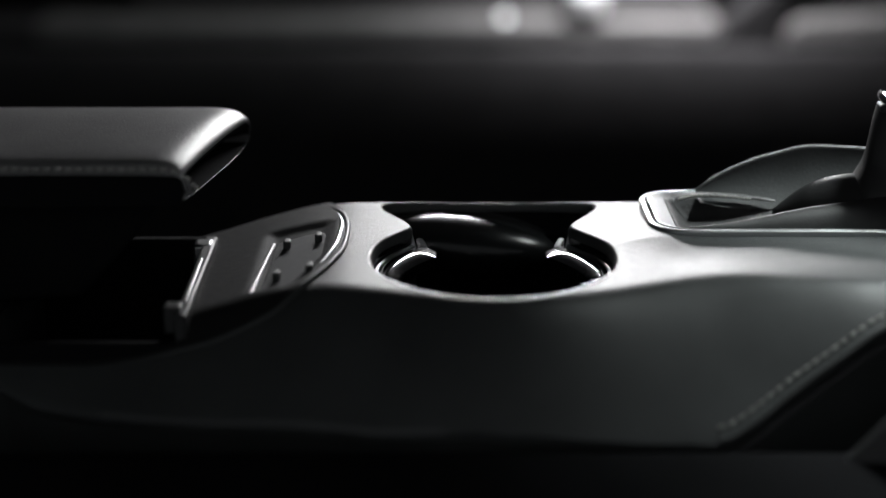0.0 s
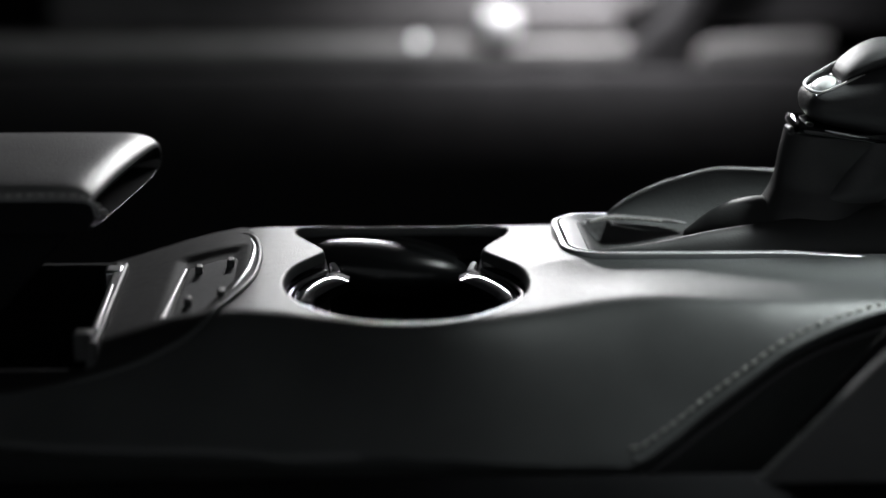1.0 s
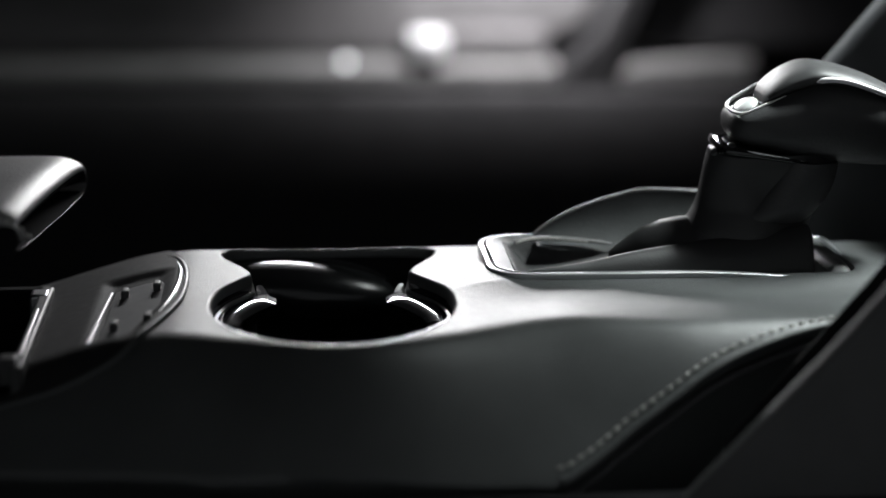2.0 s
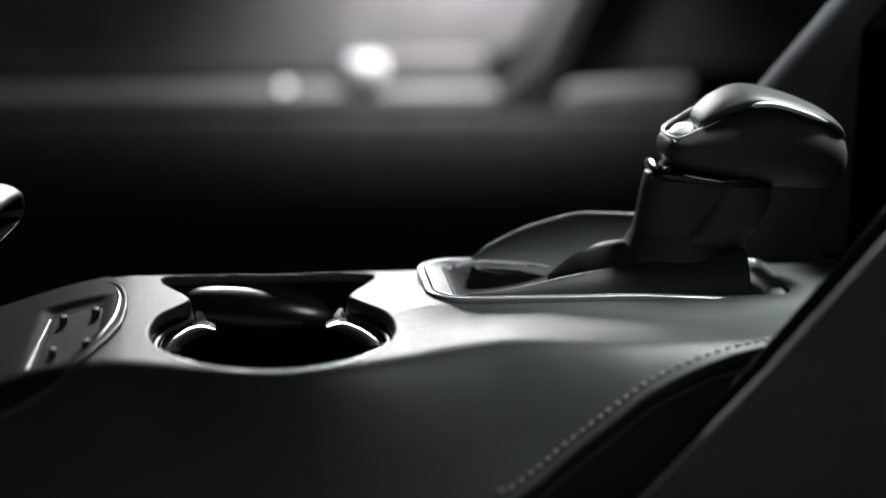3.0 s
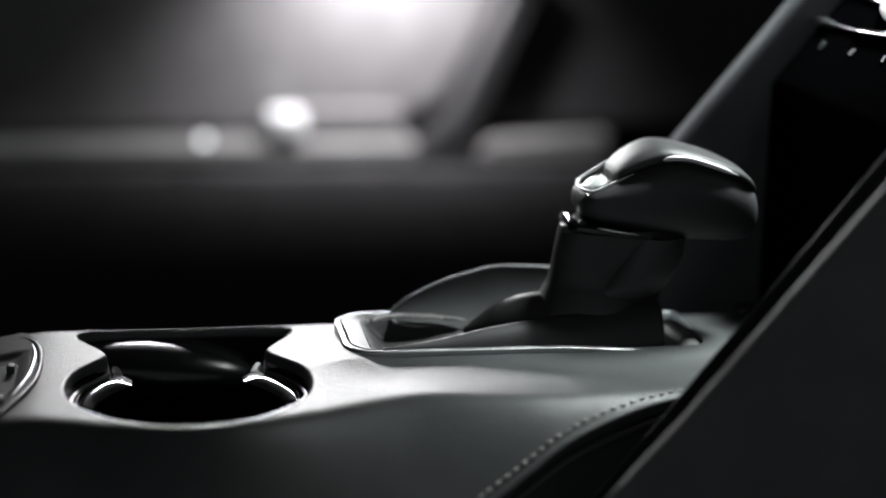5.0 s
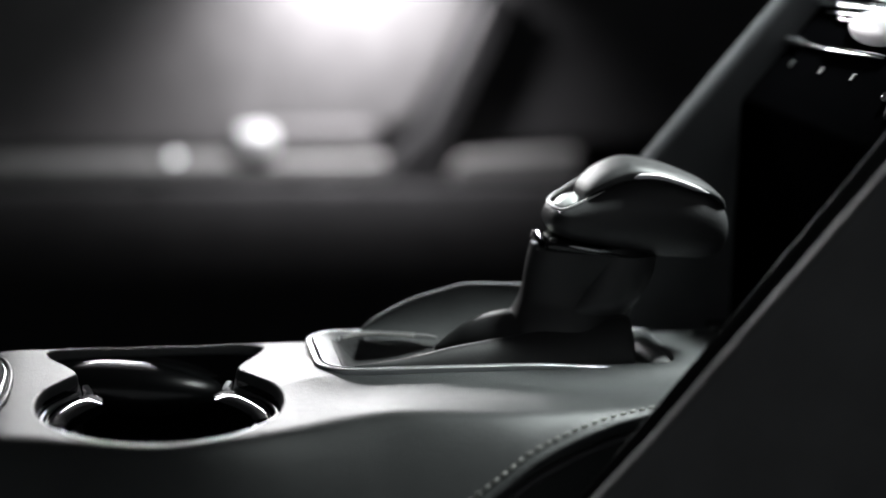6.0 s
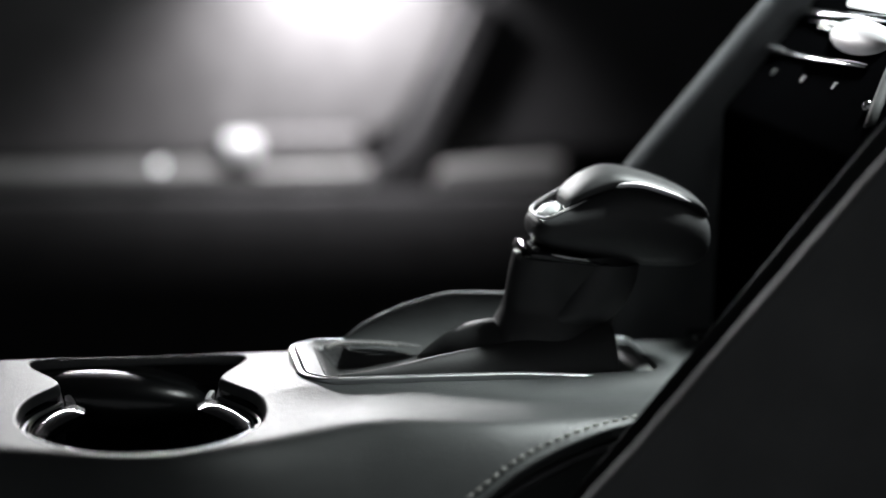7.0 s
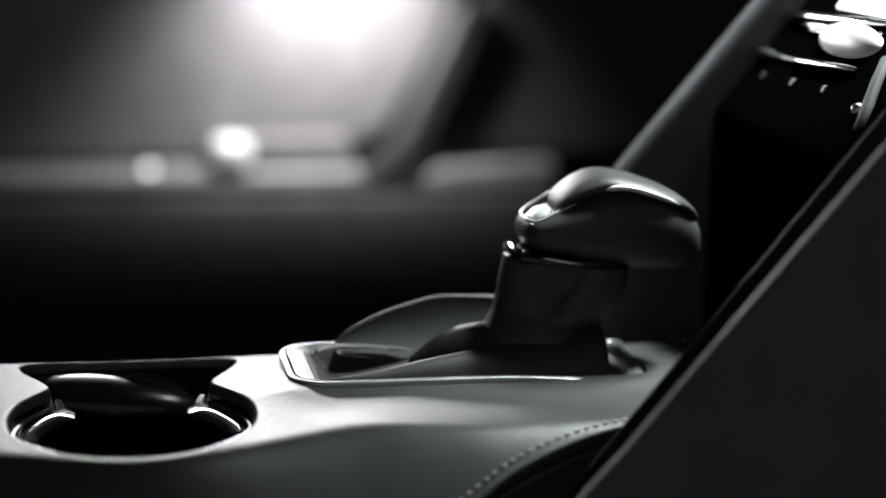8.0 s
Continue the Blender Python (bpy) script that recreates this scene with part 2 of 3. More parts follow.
door_part("lower_panel", prism([(0.868, -0.066), (0.797, -0.066), (0.793, -0.080), (0.792, -0.110), (0.798, -0.160), (0.812, -0.22), (0.830, -0.38), (0.868, -0.38)], "x", -0.95, 0.85), DOORLOW, "dark vinyl lower door panel", 0.008)
door_part("pull_handle", prism([(0.222, -0.075), (0.285, -0.075), (0.292, -0.03), (0.345, 0.09), (0.315, 0.10), (0.262, -0.02), (0.236, -0.045)], "y", 0.800, 0.84), TRIM, "dark leaning pull handle", 0.008)
door_part("switch_plate", boxed(0.122, 0.222, 0.812, 0.84, -0.043, -0.019), DOOR, "dim grey window switch plate", 0.004)
door_part("switch", boxed(0.104, 0.136, 0.797, 0.83, -0.042, -0.019), BUTTON, "bright pale window switch", 0.006)
# small round bright point on the door, built as a bead that glows
bm = bmesh.new()
bmesh.ops.create_uvsphere(bm, u_segments=16, v_segments=8, radius=0.004, matrix=Matrix.Translation((0.051, 0.792, -0.0415)))
on(part("door_bead", bm, DOT, door, "small glowing bead on the door"), (0, 0.86, -0.4))

# lamp bar and courtesy lamp over the door, above the view
lamp = thing("lamp_bar", "slim lamp bar mounted over the driver's door card", "lamp", (0.14, 0.79, 0.26))
bevelled(part("housing", boxed(-0.115, 0.115, -0.040, 0.040, 0.030, 0.048), TRIM, lamp), 0.004)
part("lens", boxed(-0.10, 0.10, -0.030, 0.030, 0.024, 0.031), LAMPGLASS, lamp, "frosted lamp lens")

# ---- centre console ----
console = thing("center_console", "dark grey leatherette centre console with cup holders", "console", (0, 0, -0.40))


def cpart(name, bm, mat, label="", flat=False):
    return on(part(name, bm, mat, console, label, flat), (0, 0, -0.40))


def build_skin():
    bm = bmesh.new()
    nx, ns = 380, 140
    tops, lows = [], []
    for i in range(nx + 1):
        x = -0.30 + 0.61 * i / nx
        yn = near_edge(x)
        row, low = [], []
        for k in range(ns + 1):
            s = k / ns
            y = FAR + (yn - FAR) * s
            z = skin(x, y)
            row.append(bm.verts.new((x, y, z)))
        # the far and near edges roll over and down
        far = [bm.verts.new((x, FAR + 0.002, row[0].co.z - 0.004)), bm.verts.new((x, FAR + 0.002, -0.12))]
        zn = row[-1].co.z
        near = [bm.verts.new((x, yn - 0.0015, zn - 0.0022)), bm.verts.new((x, yn - 0.0008, zn - 0.0050)), bm.verts.new((x, yn + 0.004, zn - 0.0075)), bm.verts.new((x, yn + 0.012, -0.12))]
        tops.append(far[::-1] + row + near)
    m = len(tops[0])
    for a, b in zip(tops, tops[1:]):
        for k in range(m):
            bm.faces.new((a[k], a[(k + 1) % m], b[(k + 1) % m], b[k]))
    bm.faces.new(tops[0])
    bm.faces.new(tops[-1])
    return bm


def cut(ob, cutters):
    """Takes the cutters' shapes out of ob's mesh for good."""
    for bm in cutters:
        tool = finish("cutter", bm, CONSOLE)
        m = ob.modifiers.new("cut", "BOOLEAN")
        m.operation, m.solver, m.object = "DIFFERENCE", "EXACT", tool
        bpy.context.view_layer.update()
        me = bpy.data.meshes.new_from_object(ob.evaluated_get(bpy.context.evaluated_depsgraph_get()))
        ob.modifiers.clear()
        me.set_sharp_from_angle(angle=radians(48))
        ob.data = me
        bpy.data.objects.remove(tool)
    return ob


body = cut(cpart("body", build_skin(), CONSOLE, "moulded dark grey leatherette skin"), [prism(cup_outline(0.0024), "z", -0.09, 0.05), boxed(-0.172, -0.0985, -0.0515, 0.0495, -0.09, 0.05), prism(rounded(0.0885, 0.2350, 0.0095, 0.0640, 0.006), "z", -0.02, 0.05)])

# lower plinth in front of the shadow gap
cpart("plinth", prism([(-0.088, -0.066), (-0.0960, -0.0475), (-0.0985, -0.0440), (-0.108, -0.0445), (-0.19, -0.068), (-0.235, -0.098), (-0.24, -0.39), (0.14, -0.39), (0.14, -0.062)], "x", -0.45, 0.34), BLACK, "matt black lower console plinth")

# cup holder
def rim(grow, drop):
    return [(x, y, skin(x, y) + drop) for x, y in cup_outline(grow, 180)]


holder = cpart("cup_holder", loft([rim(0.0028, 0.00003), rim(0.0024, 0.00006), rim(0.0019, 0.00006), rim(0.0014, -0.0001), rim(0.0009, -0.0005), rim(0.0005, -0.0013), rim(0.0002, -0.0024), rim(0.0, -0.0040), rim(-0.0002, -0.0070)], cap=False), CONSOLE, "rolled leatherette edge of the double cup holder")


def inset(grow, z):
    return [(x, y, z) for x, y in cup_outline(grow)]


def hpart(name, bm, mat, label=""):
    return on(part(name, bm, mat, holder, label), (0, 0, 0))


hpart("well", loft([[(x, y, skin(x, y) - 0.004) for x, y in cup_outline(-0.0002)], inset(-0.0006, -0.0090), inset(-0.0012, -0.0140)], cap=False), GLOSS, "glossy black cup well")
hpart("well_floor", loft([inset(-0.0011, -0.0139), inset(-0.0030, -0.075), [(x * 0.2 + 0.0156, y * 0.2 + 0.002, -0.076) for x, y in cup_outline()]], cap=False), BLACK, "matt black depth of the cup well")
near_half = [(x, y, skin(x, y) - 0.0014 - 0.0058 * smooth((y + 0.046) / 0.055)) for x, y in cup_outline(-0.0014, 160) if y < 0.0290]
start = max(range(len(near_half)), key=lambda i: (Vector(near_half[i]) - Vector(near_half[i - 1])).length)
near_half = near_half[start:] + near_half[:start]
hpart("ring", tube(near_half, 0.0008), SATIN, "thin chrome ring inside the near holder")


def grip_tab(side):
    """A sprung glossy tab that reaches from the waist into the near holder, with chrome fins at its root."""
    edge = spline([(-0.0370, -0.0130, 0), (-0.0350, -0.0060, 0), (-0.0300, 0.0030, 0), (-0.0250, 0.0095, 0), (-0.0228, 0.0125, 0), (-0.0224, 0.0150, 0), (-0.0224, 0.0215, 0), (-0.0250, 0.0270, 0), (-0.0300, 0.0320, 0)], 34)
    back = spline([(-0.0455, -0.0130, 0), (-0.0455, -0.0010, 0), (-0.0428, 0.0110, 0), (-0.0385, 0.0190, 0), (-0.0345, 0.0255, 0), (-0.0322, 0.0310, 0)], 34)
    rings = []
    for i, (p, q) in enumerate(zip(edge, back)):
        z = -0.0092 + 0.0012 * math.sin(math.pi * i / 33)
        ring = [p.lerp(q, k / 6) + Vector((0, 0, z + 0.0022 * math.sin(math.pi * min(1, 0.12 + k / 7)))) for k in range(7)]
        ring += [q + Vector((0, 0, z - 0.0040)), p.lerp(q, 0.5) + Vector((0, 0, z - 0.0046)), p + Vector((0, 0, z - 0.0034))]
        rings.append([(0.0195 - side * v.x, v.y, v.z) for v in ring])
    tab = hpart("grip_tab", loft(rings), GLOSS, "glossy black sprung grip tab")

    def fin(points, wide, mat, label):
        ring = []
        for u, y, z in points:
            p = Vector((0.0195 - side * u, y, z))
            q = p + Vector((side * wide, wide * 0.25, -0.0004))
            low = Vector((0, 0, -0.0022))
            ring.append([p + low, q + low, q, p.lerp(q, 0.5) + Vector((0, 0, 0.0003)), p])
        on(part("fin", loft(ring), mat, tab, label), (0, 0, 0))
    fin([(-0.0330, 0.0352, -0.0016), (-0.0326, 0.0330, -0.0024), (-0.0316, 0.0308, -0.0046), (-0.0306, 0.0285, -0.0076)], 0.0030, STRIP, "curved chrome fin at the waist")
    fin([(-0.0282, 0.0305, -0.0046), (-0.0268, 0.0280, -0.0056), (-0.0256, 0.0252, -0.0078)], 0.0022, STRIP, "low chrome fin on the grip tab")
    fin([(-0.0230, 0.0215, -0.0074), (-0.0229, 0.0180, -0.0080), (-0.0231, 0.0140, -0.0092)], 0.0009, STRIP, "bright tip of the grip tab")


grip_tab(-1)
grip_tab(1)
bm = bmesh.new()
bmesh.ops.create_uvsphere(bm, u_segments=48, v_segments=24, radius=1, matrix=Matrix.Translation((0.0090, 0.0620, -0.0170)) @ Matrix.Rotation(radians(6), 4, "Y") @ Matrix.Diagonal((0.042, 0.0170, 0.0128, 1)))
hpart("far_shelf", bm, SHELF, "glossy black rounded shelf in the far holder")

# lip round the rear tray
sweep = [(-0.060, 0.064), (-0.0500, 0.0620), (-0.0443, 0.0560), (-0.0406, 0.0430), (-0.0388, 0.0232), (-0.0396, -0.0003), (-0.0424, -0.0146), (-0.0460, -0.0263), (-0.0533, -0.0434), (-0.0610, -0.0512), (-0.0692, -0.0539), (-0.0795, -0.0556), (-0.0899, -0.0559), (-0.1005, -0.0554), (-0.1111, -0.0551), (-0.125, -0.0545)]
path = spline([(x, y, skin(x, y) + 0.0006) for x, y in sweep], 60)
cpart("tray_lip", tube(path, [0.0011 * smooth(min(i, 59 - i) / 14 + 0.1) for i in range(60)]), CONSOLE, "raised lip round the rear tray")

TRAY = [(-0.30, -0.0542), (-0.1111, -0.0548), (-0.1005, -0.0551), (-0.0899, -0.0556), (-0.0795, -0.0553), (-0.0692, -0.0536), (-0.0610, -0.0508), (-0.0533, -0.0430), (-0.0460, -0.0259), (-0.0424, -0.0142), (-0.0403, 0.0), (-0.0402, 0.034)]
bm = bmesh.new()
rows = []
for i in range(181):
    x = -0.30 + 0.2597 * i / 180
    for (a, p), (q, r) in zip(TRAY, TRAY[1:]):
        if a <= x <= q:
            low = p + (r - p) * (x - a) / (q - a)
    high = FAR - 0.001 if x < -0.058 else 0.036 + 0.040 * math.sqrt(max(0.0, 1 - ((x + 0.058) / 0.0178) ** 2))
    rows.append([bm.verts.new((x, low + (high - low) * k / 60, skin(x, low + (high - low) * k / 60) + 0.0009)) for k in range(61)])
for a, e in zip(rows, rows[1:]):
    for k in range(60):
        bm.faces.new((a[k], a[k + 1], e[k + 1], e[k]))
tray = cpart("tray_panel", bm, TRAYSKIN, "soft black rear tray")
shell = tray.modifiers.new("thick", "SOLIDIFY")
shell.thickness, shell.offset = 0.0015, -1
cut(tray, [boxed(-0.172, -0.0985, -0.0515, 0.0495, -0.09, 0.05)])

# rubber pad with four studs
pad = thing("rubber_pad", "grey rubber pad with four raised studs and bright edges", "pad", (-0.06, 0, -0.012))


def pad_z(x, y):
    return -0.021 * smooth((-0.035 - x) / 0.10) - 0.0020


def ppart(name, bm, mat, label="", flat=False):
    return on(part(name, bm, mat, pad, label, flat), (-0.06, 0, -0.012))


def on_pad(outline, z0, z1):
    return loft([[(x, y - 0.004, pad_z(x, y) + z0) for x, y in outline], [(x, y - 0.004, pad_z(x, y) + z1) for x, y in outline]])


bevelled(ppart("mat", on_pad([(-0.0690, -0.0351), (-0.0545, -0.0289), (-0.0504, -0.0256), (-0.0480, -0.010), (-0.0463, 0.0054), (-0.0456, 0.0208), (-0.0487, 0.0319), (-0.0557, 0.0330), (-0.0675, 0.0305)], -0.001, 0.0018), RUBBER, "grey rubber mat"), 0.0005)
ppart("edge_strip", tube(spline([(x, y - 0.004, pad_z(x, y) + 0.0021) for x, y in ((-0.0724, -0.0328), (-0.0709, -0.0040), (-0.0690, 0.0286))], 16), 0.0008), STRIP, "bright metal edge strip")
ppart("edge_strip", tube(spline([(x, y - 0.003, pad_z(x, y) + 0.0026) for x, y in ((-0.0472, -0.0151), (-0.0443, -0.0014), (-0.0422, 0.0134), (-0.0417, 0.0375), (-0.0440, 0.0537))], 24), [0.0003 + 0.0009 * math.sin(math.pi * i / 23) for i in range(24)]), SATIN, "curved bright edge strip")
for x, y in ((-0.0637, -0.0240), (-0.0512, -0.0225), (-0.0629, 0.0170), (-0.0502, 0.0177)):
    z = pad_z(x, y)
    bevelled(ppart("stud", prism(rounded(x - 0.0015, x + 0.0015, y - 0.0030, y + 0.0030, 0.0013, 3), "z", z + 0.0010, z + 0.0048), RUBBER, "raised rubber stud"), 0.0008)

# open bin under the armrest
bin_ob = thing("storage_bin", "open black storage bin with a bright front edge", "bin", (-0.12, 0, -0.02))


def bpart(name, bm, mat, label="", w=0.0008):
    return bevelled(on(part(name, bm, mat, bin_ob, label), (-0.12, 0, -0.02)), w)


bpart("front_wall", prism([(-0.0990, -0.0525), (-0.0945, -0.0515), (-0.0950, 0.050), (-0.1005, 0.052)], "z", -0.068, -0.0095), TRIM, "bin front wall with a bright top edge", 0.0012)
bpart("edge_strip", prism([(-0.0975, -0.038), (-0.0962, -0.038), (-0.0972, 0.018), (-0.0984, 0.018)], "z", -0.012, -0.0088), STRIP, "thin bright edge strip")
bpart("latch", boxed(-0.1035, -0.0970, -0.049, -0.041, -0.018, -0.0075), TRIM, "small black latch block")
bpart("corner_block", boxed(-0.1040, -0.0960, 0.0360, 0.0460, -0.020, -0.0092), SATIN, "bright corner of the bin rim", 0.0015)
bpart("far_wall", boxed(-0.170, -0.098, 0.047, 0.052, -0.068, -0.0100), BLACK)
bpart("near_wall", boxed(-0.170, -0.0985, -0.0535, -0.050, -0.068, -0.0200), BLACK)
bpart("floor_panel", boxed(-0.170, -0.0985, -0.0500, 0.047, -0.0700, -0.0670), CARPET)

# armrest
arm = thing("armrest", "black leather armrest lid with stitched seam", "armrest", (-0.22, 0.03, -0.02))


def apart(name, bm, mat, label=""):
    return on(part(name, bm, mat, arm, label), (-0.22, 0.03, -0.02))


def arm_ring(x, drop=0.0, pull=0.0):
    """One cross-section of the padded lid, seen from the front."""
    y0, y1, z0, z1 = -0.022 + pull, 0.082 - pull, 0.0225 + drop * 0.15, 0.0415 - drop
    h = z1 - z0
    pts = [(y0, z0 + 0.05 * h), (y0 - 0.001, z0 + 0.32 * h), (y0 + 0.0002, z0 + 0.62 * h), (y0 + 0.001, z0 + 0.79 * h), (y0 + 0.0035, z0 + 0.926 * h), (y0 + 0.009, z1), (0.5 * (y0 + y1), z1 + 0.095 * h), (y1 - 0.009, z1 + 0.01 * h), (y1 - 0.003, z1 - 0.10 * h), (y1, z1 - 0.37 * h), (y1, z0), ((y0 + y1) / 2, z0)]
    lean = max(0.0, 1 + (x + 0.10) / 0.2)
    return [(x + lean * (0.15 * (y + 0.022) - 0.0100), y, z) for y, z in pts]


rings = [arm_ring(-0.36), arm_ring(-0.25), arm_ring(-0.16), arm_ring(-0.115), arm_ring(-0.1010), arm_ring(-0.0955, 0.0006, 0.0003), arm_ring(-0.0915, 0.0022, 0.001), arm_ring(-0.0890, 0.0044, 0.0016), arm_ring(-0.0886, 0.0062, 0.002), arm_ring(-0.0908, 0.0092, 0.002), arm_ring(-0.0950, 0.0122, 0.003), arm_ring(-0.1010, 0.0146, 0.004), arm_ring(-0.1080, 0.0160, 0.005)]
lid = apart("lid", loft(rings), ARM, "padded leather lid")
# the lid's front below its rounded edge is coloured black for its shade
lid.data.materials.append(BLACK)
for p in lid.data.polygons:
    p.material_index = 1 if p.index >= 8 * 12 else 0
sub = lid.modifiers.new("soft", "SUBSURF")
sub.levels = sub.render_levels = 2
apart("piping", tube(spline([(-0.36, -0.0240, 0.0372), (-0.16, -0.0240, 0.0372), (-0.106, -0.0240, 0.0370), (-0.0990, -0.0234, 0.0358), (-0.0965, -0.0226, 0.0330), (-0.0962, -0.0215, 0.0300)], 80), 0.0007), ARM, "leather piping along the seam")
# side below the seam: its shade is put in as a black panel
bevelled(apart("side_panel", prism([(-0.36, 0.0226), (-0.1000, 0.0240), (-0.0970, 0.0300), (-0.0985, 0.0350), (-0.1030, 0.0364), (-0.36, 0.0366)], "y", -0.0240, -0.0205), BLACK, "side panel of the lid below the seam, shaded black"), 0.0006)
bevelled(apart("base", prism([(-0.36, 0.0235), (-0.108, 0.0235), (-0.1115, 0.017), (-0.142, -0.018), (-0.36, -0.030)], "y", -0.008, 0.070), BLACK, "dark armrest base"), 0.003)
stitch_me = None


def stitch(parent, place, p, way, length=0.0028, r=0.0006):
    """One thread stitch lying along way; all share one mesh."""
    global stitch_me
    if stitch_me is None:
        bm = loft([[(x, r * k * math.cos(a), r * k * math.sin(a)) for a in (math.pi / 3 * j for j in range(6))] for x, k in ((-length / 2, 0.35), (-length / 3, 1), (length / 3, 1), (length / 2, 0.35))])
        ob = finish("stitch", bm, THREAD)
        stitch_me = ob.data
    else:
        ob = new("stitch", stitch_me)
    ob.parent = parent
    turn = Vector(way).to_track_quat("X", "Z").to_matrix().to_4x4()
    ob.matrix_basis = Matrix.Translation(place).inverted() @ Matrix.Translation(p) @ turn
    return ob


for i in range(62):
    stitch(arm, (-0.22, 0.03, -0.02), (-0.105 - 0.0040 * i, -0.0234, 0.0386), (1, 0.03, 0.05 * math.sin(i * 2.3)))
for p in ((-0.1010, -0.0238, 0.0378), (-0.0962, -0.0230, 0.0350), (-0.0940, -0.0216, 0.0318)):
    stitch(arm, (-0.22, 0.03, -0.02), p, (0.8, 0.3, -0.5))

# stitched seam and piping along the console's front lower edge
seam = []
for i in range(60):
    x = 0.0985 + 0.0023 * i
    y = near_edge(x) + 0.0024
    seam.append(Vector((x, y, skin(x, y) + 0.0003)))
run, last = 0.0, None
dense = spline(seam, 900)
for a, b in zip(dense, dense[1:]):
    run += (b - a).length
    if last is None or run - last >= 0.0042:
        last = run
        ob = stitch(console, (0, 0, -0.40), a, (b - a).normalized())
cpart("piping", tube([(q.x, near_edge(q.x) - 0.0006, skin(q.x, near_edge(q.x)) - 0.0008) for q in seam], 0.0016), CONSOLE, "rolled edge below the seam")

# dark knee recess below the seam
cpart("recess_panel", prism([(0.085, -0.045), (0.30, -0.045), (0.30, 0.004), (0.215, -0.004), (0.16, -0.028)], "y", -0.042, -0.020), LEATHER, "black recessed knee panel")
cpart("recess_rib", tube([(q.x, near_edge(q.x) + 0.0005, skin(q.x, near_edge(q.x)) - 0.0085) for q in seam], 0.0018), LEATHER, "second rolled edge in the recess")

# ---- centre stack ----
stack = thing("center_stack", "angled black centre stack with chrome bars", "dashboard", (0.30, 0, -0.4))


def spart(name, bm, mat, label="", w=0.003, seg=3):
    return bevelled(on(part(name, bm, mat, stack, label), (0.30, 0, -0.4)), w, seg)


spart("near_side", prism([(0.137, -0.047), (0.174, -0.0064), (0.189, 0.0100), (0.227, 0.0556), (0.266, 0.1020), (0.2795, 0.1180), (0.36, 0.213), (0.60, 0.30), (0.60, -0.20), (0.150, -0.20)], "y", -0.1065, -0.1000), BOLSTER, "padded black side bolster", 0.0022, 3)
liner = [(0.160, -0.0355), (0.2927, 0.1280), (0.36, 0.209), (0.60, 0.28), (0.60, -0.20), (0.17, -0.20)]
spart("near_liner", loft([[(x + drop, y, z - drop * 0.8) for x, z in liner] for y, drop in ((-0.1000, 0.0130), (-0.0850, 0.0060), (-0.0780, 0.0012), (-0.0760, 0.0), (-0.0740, 0.0006))]), STRIPTRIM, "inner black trim strip with a raised crest", 0.0004)
spart("far_side", prism([(0.188, 0.004), (0.246, 0.075), (0.310, 0.153), (0.36, 0.214), (0.60, 0.30), (0.60, -0.05), (0.188, -0.05)], "y", 0.100, 0.114), FARSIDE, "padded grey far side bolster", 0.004, 4)
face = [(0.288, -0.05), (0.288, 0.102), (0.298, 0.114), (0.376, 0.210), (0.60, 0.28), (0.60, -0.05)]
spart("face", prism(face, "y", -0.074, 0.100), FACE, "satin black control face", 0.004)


def face_at(z):
    return 0.298 + (z - 0.114) * 0.8125


def bar(name, y0, z0, y1, z1, r, mat, label):
    pts = [(face_at(z0 + (z1 - z0) * i / 6) - 0.001, y0 + (y1 - y0) * i / 6, z0 + (z1 - z0) * i / 6) for i in range(7)]
    return on(part(name, tube(pts, [r * 0.5, r, r, r, r, r, r * 0.6], squash=0.8), mat, stack, label), (0.30, 0, -0.4))


bar("chrome_bar", 0.116, 0.1462, 0.000, 0.1515, 0.0024, CHROME, "upper chrome bar")
bar("chrome_bar", 0.084, 0.1442, 0.000, 0.1478, 0.0012, CHROME, "thin chrome bar")
bar("chrome_bar", 0.070, 0.1425, 0.002, 0.1452, 0.0007, CHROME, "thin chrome bar")
bar("bar_end", 0.103, 0.1298, 0.082, 0.1302, 0.0020, SATIN, "dull satin end of the lower bar")
bar("bar_link", 0.083, 0.1301, 0.054, 0.1306, 0.0007, SATIN, "thin link of the lower bar")
bar("chrome_bar", 0.056, 0.1304, -0.003, 0.1332, 0.0021, CHROME, "lower chrome bar")
bm = bmesh.new()
bmesh.ops.create_uvsphere(bm, u_segments=32, v_segments=18, radius=1, matrix=Matrix.Translation((face_at(0.142) + 0.001, 0.0240, 0.1415)) @ Matrix.Rotation(radians(39), 4, "Y") @ Matrix.Diagonal((0.0075, 0.0300, 0.0085, 1)))
on(part("rotary_knob", bm, STRIP, stack, "rounded satin metal control"), (0.30, 0, -0.4))
spart("side_rib", tube([(0.2990, -0.0400, 0.1140), (0.3040, -0.0345, 0.1215), (0.3110, -0.0260, 0.1300), (0.3180, -0.0190, 0.1388)], 0.0030), BOLSTER, "grey rib beside the controls", 0.0002, 1)
for y, z in ((0.078, 0.1215), (0.045, 0.1225), (0.013, 0.1236)):
    x = face_at(z) - 0.001
    spart("symbol", prism([(x - 0.0008, z - 0.0014), (x + 0.0006, z - 0.0016), (x + 0.0024, z + 0.0012), (x + 0.0010, z + 0.0014)], "y", y - 0.0016, y + 0.0012), ICON, "small unreadable control symbol", 0.0002, 1)
bm = bmesh.new()
bmesh.ops.create_uvsphere(bm, u_segments=16, v_segments=10, radius=0.0026, matrix=Matrix.Translation((face_at(0.1206) - 0.001, -0.0285, 0.1206)))
on(part("dial_tip", bm, CHROME, stack, "small bright chrome knob"), (0.30, 0, -0.4))
